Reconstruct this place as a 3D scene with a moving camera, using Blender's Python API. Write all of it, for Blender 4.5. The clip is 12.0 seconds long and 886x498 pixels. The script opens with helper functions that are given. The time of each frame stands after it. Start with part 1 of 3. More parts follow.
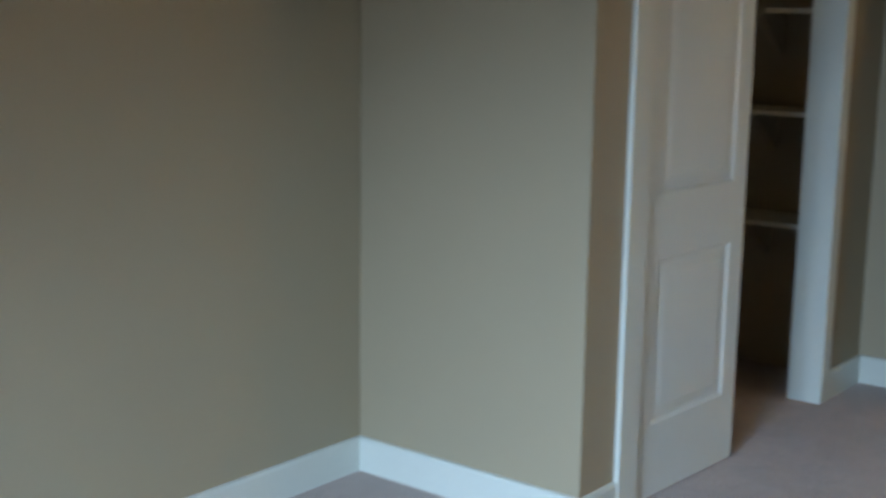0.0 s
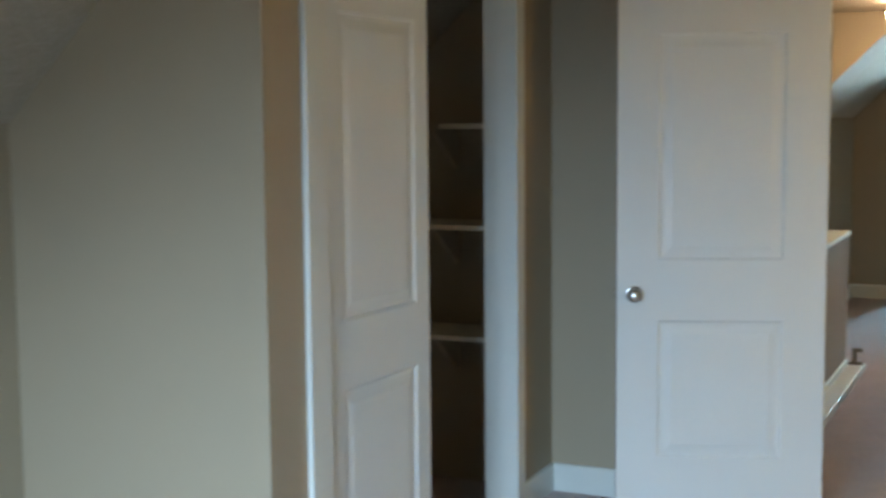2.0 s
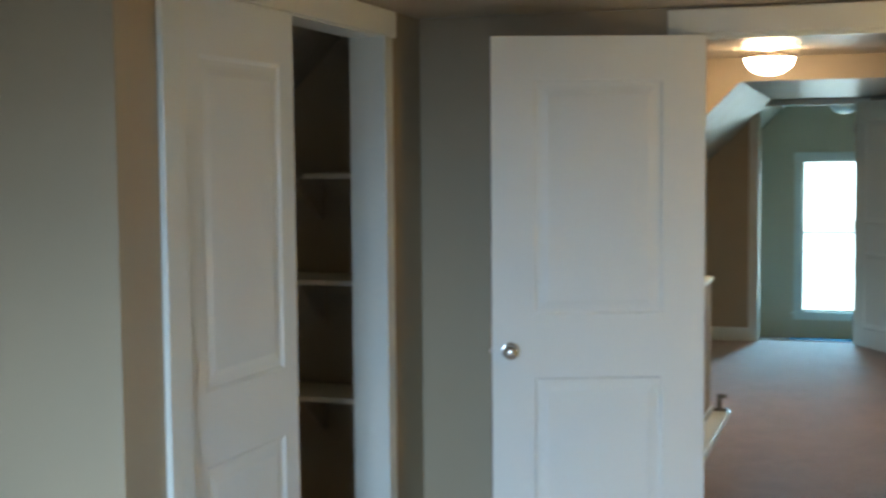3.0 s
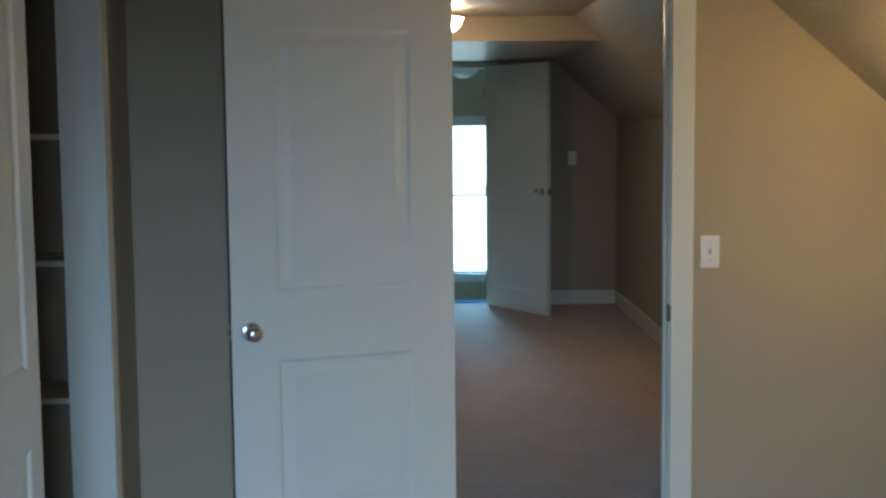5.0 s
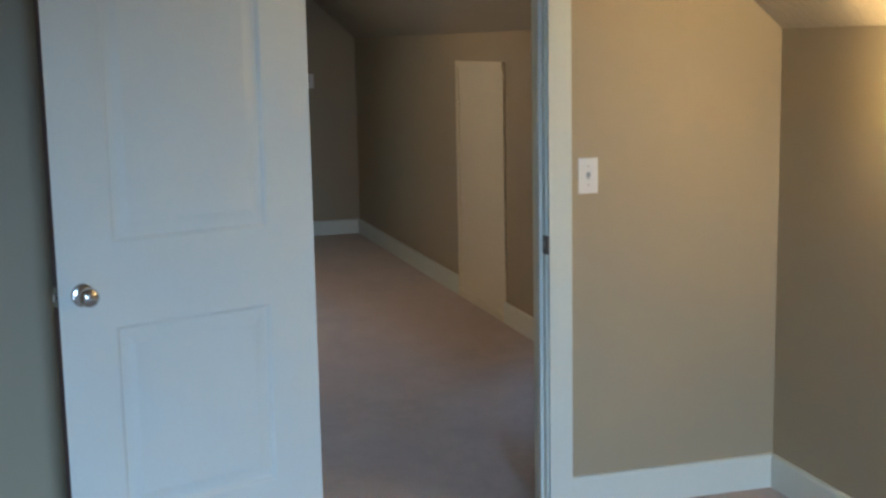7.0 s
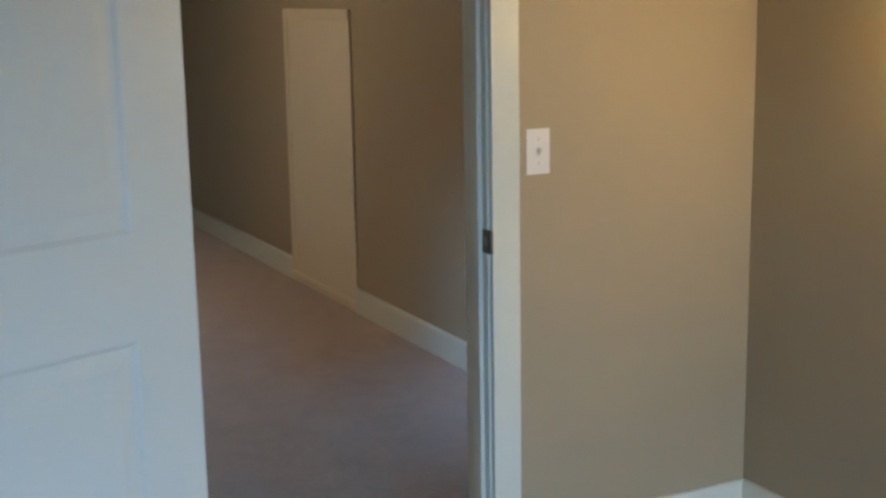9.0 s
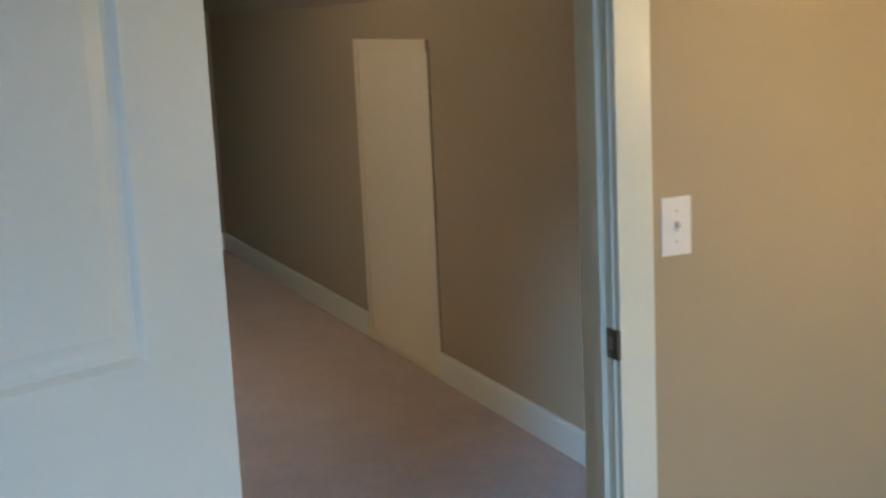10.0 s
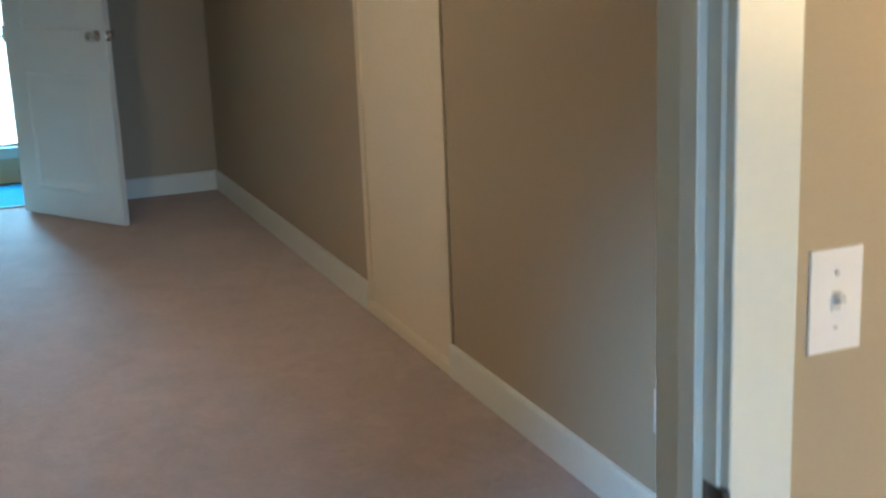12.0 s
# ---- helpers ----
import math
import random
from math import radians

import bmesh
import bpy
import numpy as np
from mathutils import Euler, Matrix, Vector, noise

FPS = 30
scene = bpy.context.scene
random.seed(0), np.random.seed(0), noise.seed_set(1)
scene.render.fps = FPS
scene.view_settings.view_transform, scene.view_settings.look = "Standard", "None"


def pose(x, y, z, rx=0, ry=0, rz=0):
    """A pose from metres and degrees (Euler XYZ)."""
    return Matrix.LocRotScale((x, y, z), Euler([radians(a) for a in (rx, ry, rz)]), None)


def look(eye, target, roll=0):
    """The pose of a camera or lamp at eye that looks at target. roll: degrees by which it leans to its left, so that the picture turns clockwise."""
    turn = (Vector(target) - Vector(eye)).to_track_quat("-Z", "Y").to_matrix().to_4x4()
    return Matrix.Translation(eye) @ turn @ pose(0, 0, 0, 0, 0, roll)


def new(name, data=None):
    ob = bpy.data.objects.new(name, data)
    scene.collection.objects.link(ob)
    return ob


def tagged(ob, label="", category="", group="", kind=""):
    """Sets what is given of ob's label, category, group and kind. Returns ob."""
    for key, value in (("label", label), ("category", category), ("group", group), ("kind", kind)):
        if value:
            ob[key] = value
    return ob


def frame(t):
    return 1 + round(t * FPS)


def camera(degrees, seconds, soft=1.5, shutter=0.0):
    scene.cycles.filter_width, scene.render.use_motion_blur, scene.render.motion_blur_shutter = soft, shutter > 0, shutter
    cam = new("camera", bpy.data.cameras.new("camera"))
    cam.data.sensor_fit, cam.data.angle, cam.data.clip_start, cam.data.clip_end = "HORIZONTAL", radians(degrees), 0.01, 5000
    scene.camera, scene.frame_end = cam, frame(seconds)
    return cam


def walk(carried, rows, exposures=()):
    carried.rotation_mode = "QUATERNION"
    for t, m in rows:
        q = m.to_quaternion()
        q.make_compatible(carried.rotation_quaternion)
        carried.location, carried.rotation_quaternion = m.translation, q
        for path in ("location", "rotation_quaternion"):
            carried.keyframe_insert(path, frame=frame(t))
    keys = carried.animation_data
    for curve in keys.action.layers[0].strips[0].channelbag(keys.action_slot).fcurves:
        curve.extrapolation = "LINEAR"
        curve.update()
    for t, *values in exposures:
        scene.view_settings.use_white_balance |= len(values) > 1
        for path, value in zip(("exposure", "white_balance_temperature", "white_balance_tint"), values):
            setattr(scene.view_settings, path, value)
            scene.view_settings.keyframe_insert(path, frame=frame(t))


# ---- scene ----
cam = camera(38.1, 12.0, soft=2.6, shutter=0.5)
PATH = [
    (0, (0.014, -5.225, 1.52), (-1.214, -3.689, 1.156), 0.9),
    (0.5, (0.059, -5.198, 1.526), (-1.055, -3.564, 1.226), 0.2),
    (0.6, (0.075, -5.199, 1.521), (-1.031, -3.559, 1.228), 0.3),
    (1, (0.088, -5.204, 1.538), (-0.982, -3.535, 1.271), -0.1),
    (1.5, (0.071, -5.177, 1.561), (-0.914, -3.45, 1.34), -0.2),
    (1.8, (0.025, -5.115, 1.557), (-0.9, -3.353, 1.361), -0.1),
    (2, (-0.044, -5.03, 1.573), (-0.888, -3.228, 1.372), -0.5),
    (2.5, (-0.12, -4.897, 1.602), (-0.867, -3.05, 1.433), -1.5),
    (3, (-0.209, -4.819, 1.608), (-0.837, -2.926, 1.467), -0.5),
    (3.5, (-0.389, -4.845, 1.614), (-0.751, -2.883, 1.477), 0.4),
    (3.7, (-0.49, -4.832, 1.619), (-0.74, -2.854, 1.468), -0.4),
    (5.3, (-1.027, -4.427, 1.58), (-0.887, -2.442, 1.381), -0.4),
    (5.5, (-1.127, -4.407, 1.581), (-0.895, -2.429, 1.39), -0.5),
    (6, (-1.292, -4.299, 1.593), (-0.919, -2.347, 1.362), -0.9),
    (6.5, (-1.362, -4.053, 1.578), (-0.868, -2.13, 1.339), -2.8),
    (7, (-1.462, -3.804, 1.548), (-0.913, -1.907, 1.23), -1.1),
    (7.2, (-1.528, -3.712, 1.538), (-0.891, -1.841, 1.233), -1.6),
    (8.8, (-1.567, -2.894, 1.533), (-0.724, -1.124, 1.138), -1.2),
    (9, (-1.53, -2.749, 1.519), (-0.647, -0.999, 1.123), -1.0),
    (9.5, (-1.48, -2.442, 1.554), (-0.555, -0.705, 1.194), -0.7),
    (10, (-1.259, -2.078, 1.55), (-0.483, -0.271, 1.185), -2.7),
    (10.5, (-1.171, -1.857, 1.537), (-0.435, -0.048, 1.103), -1.6),
    (11, (-1.096, -1.546, 1.538), (-0.257, 0.223, 1.129), -1.0),
    (11.5, (-0.965, -1.304, 1.528), (-0.166, 0.466, 1.051), -2.8),
    (12, (-0.739, -1.065, 1.527), (-0.028, 0.737, 1.029), -2.3),
]
EXPOSURES = [(0, -0.7, 6900, 14), (1.2, -0.42, 6850, 14), (2.0, -0.34, 6900, 14), (3.0, -0.38, 6900, 13), (3.7, -0.72, 6750, 12), (5.3, -0.98, 6250, 11),
             (5.6, -0.88, 6100, 11), (6.2, -0.47, 6050, 10), (7.2, -0.5, 6050, 10), (9, -0.49, 6300, 11), (10.0, -0.35, 6250, 10), (10.5, -0.3, 6200, 10), (11.0, -0.28, 6300, 10), (11.5, -0.17, 6400, 10), (12, 0.05, 6000, 10)]
walk(cam, [(t, look(eye, target, roll)) for t, eye, target, roll in PATH], EXPOSURES)

# strengths of the lamps
W_BACK, W_FAR, W_SCONCE, W_STAIR = 164.0, 280.0, 6.3, 3.8
E_SCONCE, E_DOME, E_SKY = 80.0, 82.0, 6.0


# ---- world, large lights ----
def make_world():
    w = bpy.data.worlds.new("sky")
    w.use_nodes = True
    nt = w.node_tree
    sky = nt.nodes.new("ShaderNodeTexSky")
    sky.sky_type, sky.sun_disc = "NISHITA", False
    sky.sun_elevation, sky.sun_rotation = radians(38), radians(200)
    bg = nt.nodes["Background"]
    bg.inputs[1].default_value = 0.1
    nt.links.new(sky.outputs[0], bg.inputs[0])
    scene.world = w


def area_lamp(name, m, sx, sy, watts, colour, spread):
    d = bpy.data.lights.new(name, "AREA")
    d.shape, d.size, d.size_y, d.energy, d.color, d.spread = "RECTANGLE", sx, sy, watts, colour, radians(spread)
    ob = new(name, d)
    ob.matrix_world = m
    return ob


def bulb(name, loc, watts, colour, radius):
    d = bpy.data.lights.new(name, "POINT")
    d.energy, d.color, d.shadow_soft_size = watts, colour, radius
    ob = new(name, d)
    ob.location = loc
    return ob


make_world()
DAY = (0.43, 0.68, 1.0)
WARM = (1.0, 0.69, 0.32)
area_lamp("window_daylight", look((-0.95, -6.37, 1.33), (-1.02, -5.1, 0.34)), 1.1, 1.2, W_BACK, DAY, 90)
area_lamp("sky_daylight", look((-0.49, 12.5, 2.3), (-0.5, 5.5, 0.0)), 2.0, 1.6, W_FAR, (0.28, 0.68, 1.0), 55)
area_lamp("stair_window_daylight", look((-2.03, 0.5, 1.45), (0.81, 1.15, 0.1)), 0.4, 0.4, W_STAIR, (0.29, 0.60, 1.0), 36)
bulb("sconce_bulb", (0.712, -0.88, 1.462), W_SCONCE, WARM, 0.03)


# ---- materials ----
def nodes_of(name):
    m = bpy.data.materials.new(name)
    m.use_nodes = True
    nt = m.node_tree
    return m, nt, nt.nodes["Principled BSDF"]


def noise_node(nt, scale, detail=4.0, rough=0.55):
    c = nt.nodes.new("ShaderNodeTexCoord")
    n = nt.nodes.new("ShaderNodeTexNoise")
    n.inputs["Scale"].default_value = scale
    n.inputs["Detail"].default_value = detail
    n.inputs["Roughness"].default_value = rough
    nt.links.new(c.outputs["Object"], n.inputs["Vector"])
    return n


def ramp(nt, fac, lo, hi, c0, c1):
    r = nt.nodes.new("ShaderNodeValToRGB")
    r.color_ramp.elements[0].position, r.color_ramp.elements[1].position = lo, hi
    r.color_ramp.elements[0].color, r.color_ramp.elements[1].color = (*c0, 1), (*c1, 1)
    nt.links.new(fac, r.inputs[0])
    return r


def shade_of(c, k):
    return tuple(min(1, v * k) for v in c)


def surface(name, colour, rough=0.6, grain=180.0, stain=2.2, vary=0.06, bump=0.15, depth=0.002, metal=0.0, sheen=0.0):
    """Paint, cloth or metal: slow stains and fine grain in the colour and in the relief."""
    m, nt, b = nodes_of(name)
    fine, slow = noise_node(nt, grain), noise_node(nt, stain, 5.0)
    mix = nt.nodes.new("ShaderNodeMix")
    mix.data_type = "RGBA"
    mix.inputs[0].default_value = 0.5
    r1 = ramp(nt, slow.outputs[0], 0.3, 0.7, shade_of(colour, 1 - vary), shade_of(colour, 1 + vary))
    r2 = ramp(nt, fine.outputs[0], 0.3, 0.7, shade_of(colour, 1 - vary * 0.8), shade_of(colour, 1 + vary * 0.8))
    nt.links.new(r1.outputs[0], mix.inputs[6])
    nt.links.new(r2.outputs[0], mix.inputs[7])
    nt.links.new(mix.outputs[2], b.inputs["Base Color"])
    rr = nt.nodes.new("ShaderNodeMapRange")
    rr.inputs[3].default_value, rr.inputs[4].default_value = max(0.02, rough - 0.07), min(1, rough + 0.07)
    nt.links.new(slow.outputs[0], rr.inputs[0])
    nt.links.new(rr.outputs[0], b.inputs["Roughness"])
    b.inputs["Metallic"].default_value = metal
    b.inputs["Sheen Weight"].default_value = sheen
    if bump:
        bp = nt.nodes.new("ShaderNodeBump")
        bp.inputs["Strength"].default_value = bump
        bp.inputs["Distance"].default_value = depth
        nt.links.new(fine.outputs[0], bp.inputs["Height"])
        nt.links.new(bp.outputs[0], b.inputs["Normal"])
    return m


def carpet_material():
    """Cut pile: tufts, brushed patches where feet have turned the pile, and small specks."""
    m, nt, b = nodes_of("carpet_pile")
    fine, tuft = noise_node(nt, 420.0, 3.0), noise_node(nt, 90.0, 3.0)
    brushed, slow, speck = noise_node(nt, 6.0, 5.0, 0.68), noise_node(nt, 2.2, 4.0, 0.6), noise_node(nt, 34.0, 2.0, 0.5)
    brushed.inputs["Distortion"].default_value = 0.9
    c = (0.452, 0.336, 0.284)

    def times(p, q):
        mul = nt.nodes.new("ShaderNodeMix")
        mul.data_type, mul.blend_type = "RGBA", "MULTIPLY"
        mul.inputs[0].default_value = 1.0
        nt.links.new(p, mul.inputs[6])
        nt.links.new(q, mul.inputs[7])
        return mul.outputs[2]

    col = ramp(nt, tuft.outputs[0], 0.32, 0.68, shade_of(c, 0.84), shade_of(c, 1.14)).outputs[0]
    for n, lo, hi, k0, k1 in ((brushed, 0.36, 0.64, 0.89, 1.10), (slow, 0.35, 0.65, 0.93, 1.06), (speck, 0.24, 0.66, 0.90, 1.07)):
        col = times(col, ramp(nt, n.outputs[0], lo, hi, (k0, k0, k0), (k1, k1, k1)).outputs[0])
    nt.links.new(col, b.inputs["Base Color"])
    b.inputs["Roughness"].default_value = 0.95
    b.inputs["Sheen Weight"].default_value = 0.6
    b.inputs["Sheen Roughness"].default_value = 0.6
    b.inputs["Specular IOR Level"].default_value = 0.15

    def relief(height, strength, distance, below=None):
        bp = nt.nodes.new("ShaderNodeBump")
        bp.inputs["Strength"].default_value, bp.inputs["Distance"].default_value = strength, distance
        nt.links.new(height, bp.inputs["Height"])
        if below is not None:
            nt.links.new(below, bp.inputs["Normal"])
        return bp.outputs[0]

    add = nt.nodes.new("ShaderNodeMath")
    add.operation = "ADD"
    nt.links.new(fine.outputs[0], add.inputs[0])
    nt.links.new(tuft.outputs[0], add.inputs[1])
    lumps = relief(brushed.outputs[0], 0.25, 0.025)
    nt.links.new(relief(add.outputs[0], 0.6, 0.008, lumps), b.inputs["Normal"])
    return m


def textured_ceiling():
    """Painted knock-down plaster: flat islands with soft edges."""
    m, nt, b = nodes_of("ceiling_plaster")
    n1, n2 = noise_node(nt, 26.0, 5.0, 0.6), noise_node(nt, 2.0, 4.0)
    c = (0.40, 0.355, 0.27)
    r1 = ramp(nt, n2.outputs[0], 0.3, 0.7, shade_of(c, 0.94), shade_of(c, 1.06))
    nt.links.new(r1.outputs[0], b.inputs["Base Color"])
    b.inputs["Roughness"].default_value = 0.30
    r2 = ramp(nt, n1.outputs[0], 0.44, 0.56, (0, 0, 0), (1, 1, 1))
    bp = nt.nodes.new("ShaderNodeBump")
    bp.inputs["Strength"].default_value, bp.inputs["Distance"].default_value = 0.42, 0.008
    nt.links.new(r2.outputs[0], bp.inputs["Height"])
    nt.links.new(bp.outputs[0], b.inputs["Normal"])
    return m


def glow(name, colour, strength):
    m, nt, b = nodes_of(name)
    b.inputs["Base Color"].default_value = (0.9, 0.88, 0.84, 1)
    b.inputs["Roughness"].default_value = 0.3
    b.inputs["Emission Color"].default_value = (*colour, 1)
    b.inputs["Emission Strength"].default_value = strength
    return m


def glass():
    m, nt, b = nodes_of("window_glass")
    b.inputs["Base Color"].default_value = (1, 1, 1, 1)
    b.inputs["Roughness"].default_value = 0.02
    b.inputs["Transmission Weight"].default_value = 1.0
    b.inputs["IOR"].default_value = 1.45
    return m


TAUPE = (0.404, 0.338, 0.229)
M_WALL = surface("taupe_wall_paint", TAUPE, 0.55, 160.0, 1.3, 0.035, 0.22, 0.0015)
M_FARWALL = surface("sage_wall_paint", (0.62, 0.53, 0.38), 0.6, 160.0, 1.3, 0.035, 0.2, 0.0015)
M_CEIL = textured_ceiling()
M_TRIM = surface("white_trim_paint", (0.71, 0.745, 0.675), 0.30, 60.0, 3.0, 0.03, 0.06, 0.001)
M_DOOR = surface("white_door_paint", (0.71, 0.755, 0.715), 0.42, 90.0, 2.5, 0.03, 0.10, 0.001)
M_CARPET = carpet_material()
M_CHROME = surface("brushed_nickel", (0.62, 0.60, 0.56), 0.22, 300.0, 8.0, 0.05, 0.03, 0.0005, metal=1.0)
M_STEEL = surface("dull_steel", (0.16, 0.14, 0.12), 0.42, 300.0, 8.0, 0.10, 0.05, 0.0005, metal=1.0)
M_BRONZE = surface("aged_nickel", (0.30, 0.25, 0.21), 0.34, 200.0, 8.0, 0.15, 0.05, 0.0005, metal=0.8)
M_PLATE = surface("white_plastic", (0.82, 0.82, 0.80), 0.30, 80.0, 6.0, 0.015, 0.0)
M_EDGE = surface("bare_door_edge", (0.15, 0.095, 0.085), 0.6, 120.0, 5.0, 0.12, 0.1, 0.001)
M_LEVER = surface("grey_plastic_lever", (0.62, 0.61, 0.58), 0.12, 80.0, 6.0, 0.03, 0.0)
M_PANEL = surface("cream_panel_paint", (0.77, 0.70, 0.54), 0.5, 70.0, 2.2, 0.035, 0.08, 0.001)
M_SHADE = glow("lit_frosted_glass", (1.0, 0.69, 0.31), E_SCONCE)
M_DOME = glow("lit_opal_glass", (1.0, 0.75, 0.50), E_DOME)
M_OPAL = surface("unlit_opal_glass", (0.80, 0.82, 0.80), 0.2, 60.0, 5.0, 0.02, 0.0)
M_BLUE = surface("blue_vinyl", (0.001, 0.15, 0.26), 0.95, 60.0, 5.0, 0.08, 0.2, 0.002)
M_GLASS = glass()
M_BLUE.node_tree.nodes["Principled BSDF"].inputs["Specular IOR Level"].default_value = 0.08
M_SKY = glow("bright_overcast", (0.62, 0.93, 1.0), E_SKY)


# ---- mesh helpers ----
def add_box(bm, x0, x1, y0, y1, z0, z1, bevel=0.0):
    x0, x1, y0, y1, z0, z1 = min(x0, x1), max(x0, x1), min(y0, y1), max(y0, y1), min(z0, z1), max(z0, z1)
    r = bmesh.ops.create_cube(bm, size=1.0)
    for v in r["verts"]:
        v.co = Vector((x0 + (v.co.x + 0.5) * (x1 - x0), y0 + (v.co.y + 0.5) * (y1 - y0), z0 + (v.co.z + 0.5) * (z1 - z0)))
    if bevel:
        es = list({e for v in r["verts"] for e in v.link_edges})
        bmesh.ops.bevel(bm, geom=es, offset=bevel, segments=2, affect="EDGES", profile=0.5)
    return bm


def box(x0, x1, y0, y1, z0, z1, bevel=0.0):
    return add_box(bmesh.new(), x0, x1, y0, y1, z0, z1, bevel)


def add_prism(bm, outline, a, b, axis="y"):
    """A flat outline swept from a to b. axis y: outline in (x, z); axis x: in (y, z); axis z: in (x, y)."""
    def at(p, s):
        return {"y": (p[0], s, p[1]), "x": (s, p[0], p[1]), "z": (p[0], p[1], s)}[axis]
    lo, hi = [bm.verts.new(at(p, a)) for p in outline], [bm.verts.new(at(p, b)) for p in outline]
    n = len(outline)
    bm.faces.new(lo)
    bm.faces.new(hi[::-1])
    for i in range(n):
        bm.faces.new((lo[i], hi[i], hi[(i + 1) % n], lo[(i + 1) % n]))
    return bm


def prism(outline, a, b, axis="y"):
    return add_prism(bmesh.new(), outline, a, b, axis)


def add_lathe(bm, profile, centre=(0, 0, 0), axis="z", steps=40):
    """A profile of (radius, height) turned about an axis through centre."""
    rings = []
    for r, h in profile:
        ring = []
        for i in range(steps):
            a = 2 * math.pi * i / steps
            p = {"z": (r * math.cos(a), r * math.sin(a), h), "y": (r * math.cos(a), h, r * math.sin(a)),
                 "x": (h, r * math.cos(a), r * math.sin(a))}[axis]
            ring.append(bm.verts.new(Vector(p) + Vector(centre)))
        rings.append(ring)
    for p, q in zip(rings, rings[1:]):
        for i in range(steps):
            bm.faces.new((p[i], p[(i + 1) % steps], q[(i + 1) % steps], q[i]))
    bm.faces.new(rings[0][::-1])
    bm.faces.new(rings[-1])
    return bm


def lathe(profile, centre=(0, 0, 0), axis="z", steps=40):
    return add_lathe(bmesh.new(), profile, centre, axis, steps)


def finish(name, bm, material, smooth=False):
    bmesh.ops.recalc_face_normals(bm, faces=bm.faces)
    me = bpy.data.meshes.new(name)
    bm.to_mesh(me)
    bm.free()
    me.materials.append(material)
    if smooth:
        me.shade_smooth()
        me.set_sharp_from_angle(angle=radians(40))
    return new(name, me)


def part(name, bm, material, parent, label="", smooth=False):
    ob = finish(name, bm, material, smooth)
    ob.parent = parent
    return tagged(ob, label)


def structure(name, bm, material, label, category="wall"):
    return tagged(finish(name, bm, material), label, category, kind="structure")


def thing(name, label, category, m=None, group=""):
    ob = new(name)
    ob.empty_display_size = 0.05
    if m is not None:
        ob.matrix_world = m
    return tagged(ob, label, category, group)


# ---- the large structure ----
XR, XL, ROOM_BACK = 0.818, -2.77, -6.4      # knee walls and back wall of the bedroom
KNEE, CEIL = 1.572, 2.155
XC, YB = -1.897, -2.175                      # closet: side face and front face
HK = 0.812                                 # knee wall of the hall
HCEIL, LOW = 2.24, 2.085                  # hall ceilings before and behind the drop
YD, YE = 3.69, 6.52                        # the drop; the end wall
T = 0.112                                  # thickness of the bedroom's door wall
DL, DR, DH = -0.80, -0.02, 2.05              # doorway
BASE = 0.118

structure("floor", box(XL - 0.12, XR + 0.14, ROOM_BACK - 0.15, YE + 0.12, -0.12, 0), M_CARPET, "taupe cut-pile carpet laid wall to wall", "floor")

# bedroom
structure("wall_right", box(XR, XR + 0.12, ROOM_BACK, 0, 0, KNEE + 0.02), M_WALL, "low taupe painted knee wall")
structure("wall_left", box(XL - 0.12, XL, ROOM_BACK, 0, 0, KNEE + 0.02), M_WALL, "low taupe painted knee wall")
XSR, XSL = XR - 0.68, XL + 0.60             # where the slopes meet the flat


def door_wall():
    bm = bmesh.new()
    top = CEIL + 0.2
    add_prism(bm, [(XL - 0.12, 0), (DL - 0.02, 0), (DL - 0.02, top), (XL - 0.12, top)], 0, T)
    add_prism(bm, [(DR + 0.02, 0), (XR + 0.3, 0), (XR + 0.3, top), (DR + 0.02, top)], 0, T)
    add_prism(bm, [(DL - 0.02, DH + 0.02), (DR + 0.02, DH + 0.02), (DR + 0.02, top), (DL - 0.02, top)], 0, T)
    return bm


structure("wall_door_side", door_wall(), M_WALL, "taupe painted gable wall with a doorway")


def back_wall():
    bm = bmesh.new()
    y0, y1 = ROOM_BACK - 0.15, ROOM_BACK
    add_box(bm, XL - 0.12, -1.55, y0, y1, 0, 2.4)
    add_box(bm, -0.35, XR + 0.12, y0, y1, 0, 2.4)
    add_box(bm, -1.55, -0.35, y0, y1, 0, 0.66)
    add_box(bm, -1.55, -0.35, y0, y1, 2.0, 2.4)
    return bm


structure("wall_back", back_wall(), M_WALL, "taupe painted gable wall with a window opening")
structure("ceiling", prism([(XR + 0.12, KNEE - 0.105 + 0.01), (XR, KNEE), (XSR, CEIL), (XSL, CEIL), (XL, KNEE), (XL - 0.12, KNEE - 0.11), (XL - 0.12, 2.45), (XR + 0.12, 2.45)],
                           ROOM_BACK - 0.15, 0.0), M_CEIL, "beige textured plaster ceiling with sloping sides", "ceiling")

# closet in the corner
structure("wall_closet_front", box(XL, XC, YB, YB + 0.12, 0, CEIL + 0.02), M_WALL, "taupe painted closet wall")
CY0, CY1, CT = -1.865, -0.43, 0.12         # closet opening and wall thickness


def closet_side():
    bm = bmesh.new()
    x0 = XC - CT
    add_box(bm, x0, XC, YB + 0.12, CY0 - 0.02, 0, CEIL + 0.02)
    add_box(bm, x0, XC, CY1 + 0.02, 0, 0, CEIL + 0.02)
    add_box(bm, x0, XC, CY0 - 0.02, CY1 + 0.02, DH + 0.02, CEIL + 0.02)
    return bm


structure("wall_closet_side", closet_side(), M_WALL, "taupe painted closet wall with a wide opening")


